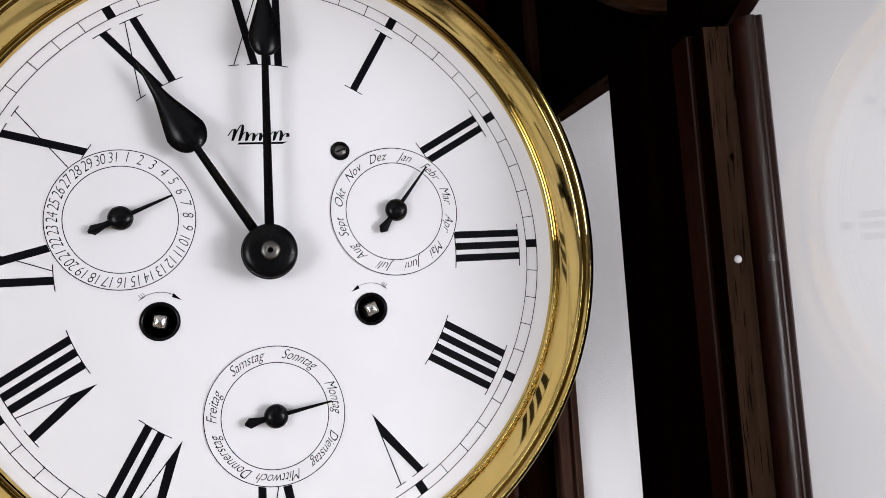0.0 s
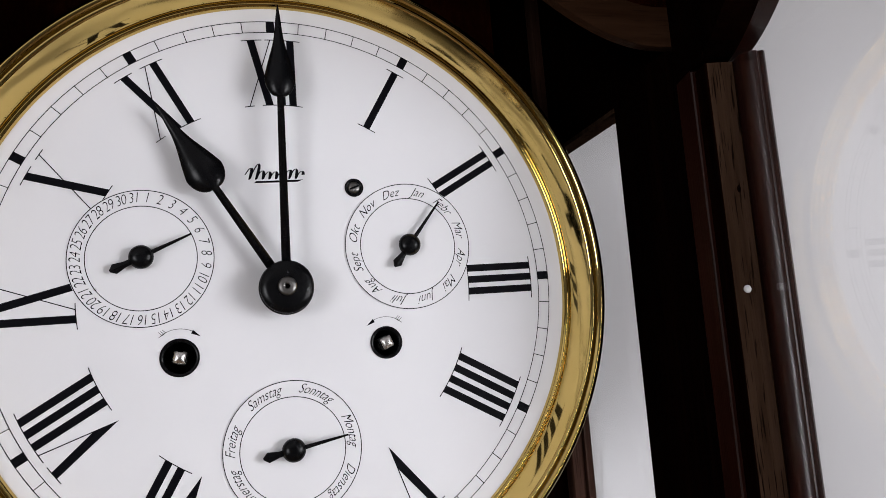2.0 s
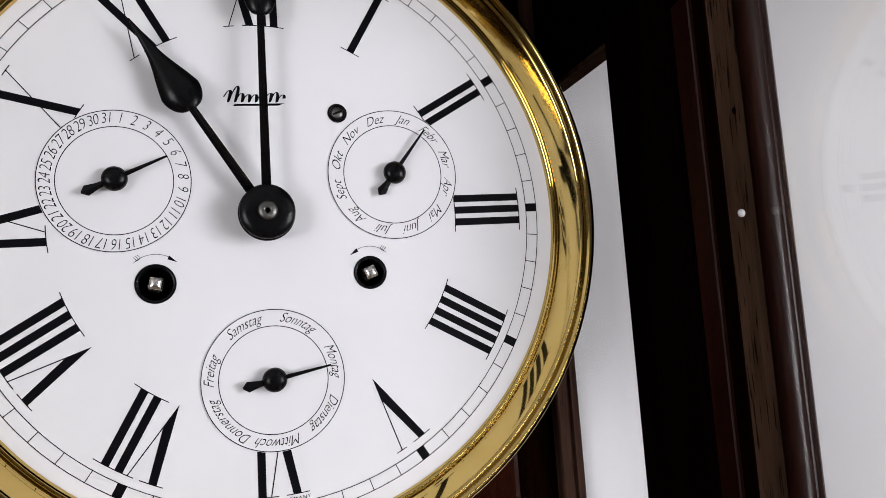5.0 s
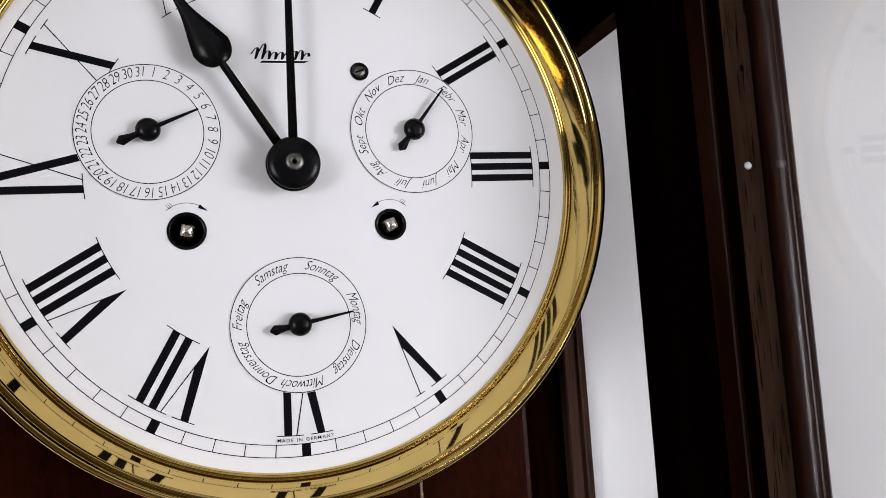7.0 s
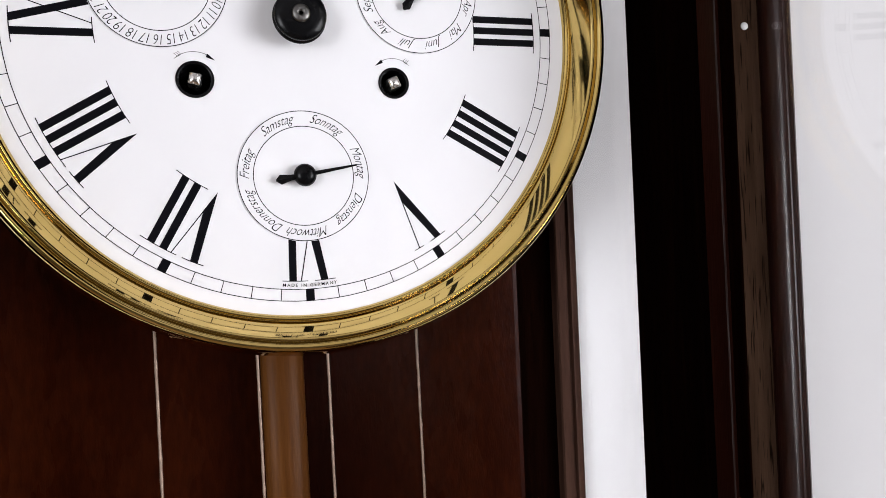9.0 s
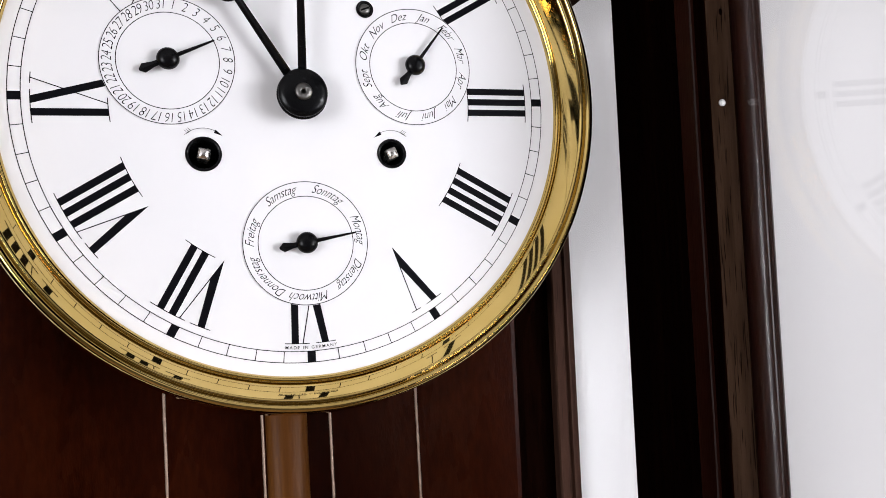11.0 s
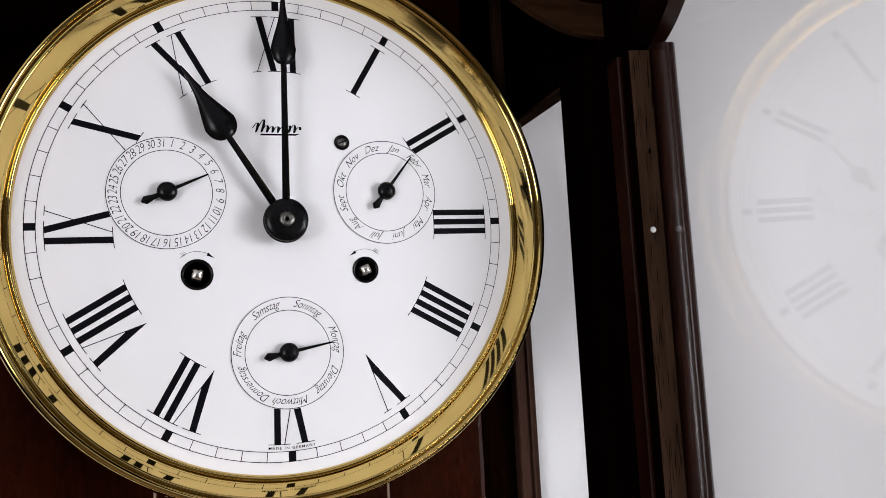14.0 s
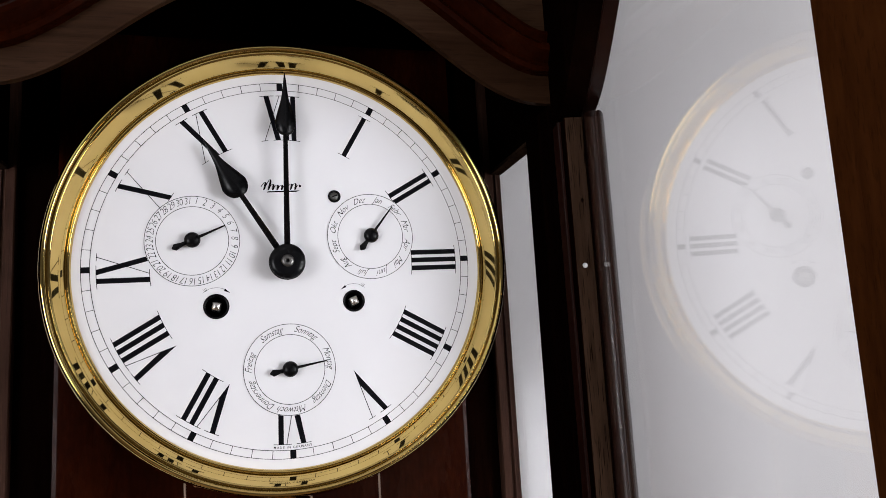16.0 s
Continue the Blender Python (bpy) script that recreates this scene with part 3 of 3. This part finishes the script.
part("maker_mark_bar", flat(bmesh.new(), [(-8.3 * mm, 37.1 * mm), (6.5 * mm, 37.3 * mm), (8.4 * mm, 38.1 * mm), (-7.6 * mm, 37.8 * mm)], INK_Y - 0.00002), INK, dial)


# winding arrows
def arrow(cx, cz, r, towards):
    bm = bmesh.new()
    pts = [(cx + r * math.sin(radians(d)), cz + r * math.cos(radians(d))) for d in range(-34, 35, 4)]
    n = len(pts)
    out_l = [(cx + (x - cx) * 1.016, cz + (z - cz) * 1.016) for x, z in pts]
    for i in range(n - 1):
        flat(bm, [pts[i], pts[i + 1], out_l[i + 1], out_l[i]])
    ex, ez = pts[-1] if towards > 0 else pts[0]
    s = towards
    flat(bm, [(ex + s * 0.0016, ez - 0.0012), (ex - s * 0.0008, ez + 0.0011), (ex - s * 0.0014, ez - 0.0001)])
    fx, fz = pts[0] if towards > 0 else pts[-1]
    for k in range(3):
        bx = fx - s * 0.0002 + s * 0.0006 * k
        bz = fz + 0.00035 * k
        for up_ in (0.0010, -0.0008):
            flat(bm, [(bx, bz), (bx + s * 0.0002, bz), (bx - s * 0.0008, bz + up_), (bx - s * 0.0010, bz + up_)])
    part("winding_arrow", bm, INK, dial)


arrow(-0.0343, -0.0200, 0.0092, 1)
arrow(0.0334, -0.0202, 0.0088, -1)


# ---- pointers ----
AXIS = 0.0002


def hand_mesh(stations, degrees, y, thick, cx=AXIS, cz=0.0):
    """A hand with a slightly raised middle line."""
    bm = bmesh.new()
    rows = []
    for d, w in stations:
        p = turned([(-w, d), (0, d), (w, d)], degrees, cx, cz)
        ridge = y - min(0.0009, w * 0.18)
        rows.append([bm.verts.new((p[0][0], y, p[0][1])), bm.verts.new((p[1][0], ridge, p[1][1])), bm.verts.new((p[2][0], y, p[2][1])),
                     bm.verts.new((p[2][0], y + thick, p[2][1])), bm.verts.new((p[0][0], y + thick, p[0][1]))])
    for p, q in zip(rows, rows[1:]):
        for j in range(5):
            bm.faces.new((p[j], p[(j + 1) % 5], q[(j + 1) % 5], q[j]))
    bm.faces.new(rows[0])
    bm.faces.new(rows[-1])
    return bm


def spade(base, shoulder, wide, tip, w_rod0, w_rod1, w_wide):
    """Rod, then a leaf that is round near the rod and drawn out to a fine tip."""
    st = [(base, w_rod0), (shoulder, w_rod1)]
    for k in range(1, 9):
        t = k / 8
        st.append((shoulder + (wide - shoulder) * (1 - math.cos(t * math.pi / 2)), w_rod1 + (w_wide - w_rod1) * math.sin(t * math.pi / 2)))
    for k in range(1, 17):
        t = k / 16
        st.append((wide + (tip - wide) * t, max(w_wide * (1 - t) ** 1.08 * (1 - 0.50 * math.sin(t * math.pi) ** 2 * t) * (1 - t * 0.1) + 0.00018 * t, 0.00018)))
    return st


hour = part("hour_hand", hand_mesh(spade(0.006, 0.0400, 0.0468, 0.0740, 0.0016, 0.0012, 0.0065), -31.6, -0.0085, 0.0010), BLACK, clock, "black spade-shaped hour hand", True)
part("boss", lathe(bmesh.new(), [(0.0, -0.0078), (0.0086, -0.0078), (0.0090, -0.0084), (0.0088, -0.0092), (0.0, -0.0094)], AXIS, 0, 64), BLACK, hour, "", True)
minute = part("minute_hand", hand_mesh(spade(0.006, 0.0648, 0.0717, 0.0975, 0.0015, 0.0011, 0.0051), 1.2, -0.0120, 0.0010), BLACK, clock, "black spade-shaped minute hand", True)
part("boss", lathe(bmesh.new(), [(0.0, -0.0108), (0.0082, -0.0108), (0.0087, -0.0114), (0.0087, -0.0124), (0.0083, -0.0131), (0.0060, -0.0138), (0.0, -0.0139)], AXIS, 0, 64), BLACK, minute, "", True)
part("collet", lathe(bmesh.new(), [(0.0030, -0.0134), (0.0031, -0.0144), (0.0026, -0.0150), (0.0014, -0.0153), (0.0009, -0.0152), (0.0008, -0.0140), (0.0, -0.0140)], AXIS, 0, 40), DULL, clock, "dull steel centre nut", True)
part("arbor_pipe", lathe(bmesh.new(), [(0.0022, 0.004), (0.0022, -0.0140), (0.0, -0.0140)], AXIS, 0, 24), STEEL, clock, "", True)


def calendar_hand(key, length, degrees, tail):
    cx, cz = SUB[key][:2]
    st = [(-tail, 0.0003), (-tail + 0.0016, 0.0017), (-tail + 0.0050, 0.0010), (0.0, 0.0008), (0.0035, 0.0007), (length * 0.9, 0.00035), (length, 0.00028)]
    ob = part("calendar_hand", hand_mesh(st, degrees, -0.0036, 0.0006, cx, cz), BLACK, clock, "small black calendar pointer")
    part("boss", lathe(bmesh.new(), [(0.0, -0.0026), (0.0037, -0.0026), (0.0039, -0.0032), (0.0037, -0.0044), (0.0029, -0.0054), (0.0015, -0.0060), (0.0, -0.0061)], cx, cz, 40), BLACK, ob, "", True)
    part("post", lathe(bmesh.new(), [(0.0012, 0.003), (0.0012, -0.0030), (0.0, -0.0030)], cx, cz, 16), STEEL, ob, "", True)


calendar_hand("date", 0.0172, 66, 0.0104)
calendar_hand("month", 0.0188, 38, 0.0096)
calendar_hand("day", 0.0182, 80, 0.0100)

# the pointers stand close over the dial
for ob in clock.children:
    if ob.name.split(".")[0] in ("hour_hand", "minute_hand", "collet", "arbor_pipe", "calendar_hand"):
        ob.scale = (1, 0.82, 1)

# ---- what hangs in the case ----
section = [(0.0092 * math.cos(k * math.pi / 12), 0.0050 * math.sin(k * math.pi / 12)) for k in range(24)]
bm = prism_z(bmesh.new(), section, -0.62, 0.0)
rod = tagged(part("pendulum", bm, WOOD_ROD, None, "", True), "light brown wooden pendulum rod hanging inside the case", "pendulum")
rod.matrix_world = pose(-0.0040, 0.074, CZ + 0.13, 0, 0, 0)
part("suspension", box(bmesh.new(), -0.004, 0.004, -0.001, 0.03, -0.002, 0.012), STEEL, rod)

for x, y in ((-0.0534, 0.044), (-0.0161, 0.044), (0.0115, 0.044), (0.0487, 0.044)):
    bm = bmesh.new()
    rings = []
    for k in range(60):
        z = -0.47 + 0.52 * k / 59
        tw = k * 0.9
        rings.append([bm.verts.new((x + 0.00062 * math.cos(j * math.pi / 3 + tw) * (1 + 0.12 * (j % 2)), y + 0.00062 * math.sin(j * math.pi / 3 + tw) * (1 + 0.12 * (j % 2)), CZ + z)) for j in range(6)])
    for p, q in zip(rings, rings[1:]):
        for j in range(6):
            bm.faces.new((p[j], p[(j + 1) % 6], q[(j + 1) % 6], q[j]))
    bm.faces.new(rings[0])
    bm.faces.new(rings[-1])
    tagged(part("weight_cable", bm, CABLE, None, "", True), "thin twisted metal weight cable hanging in front of the back panel", "cable", "weight cables")
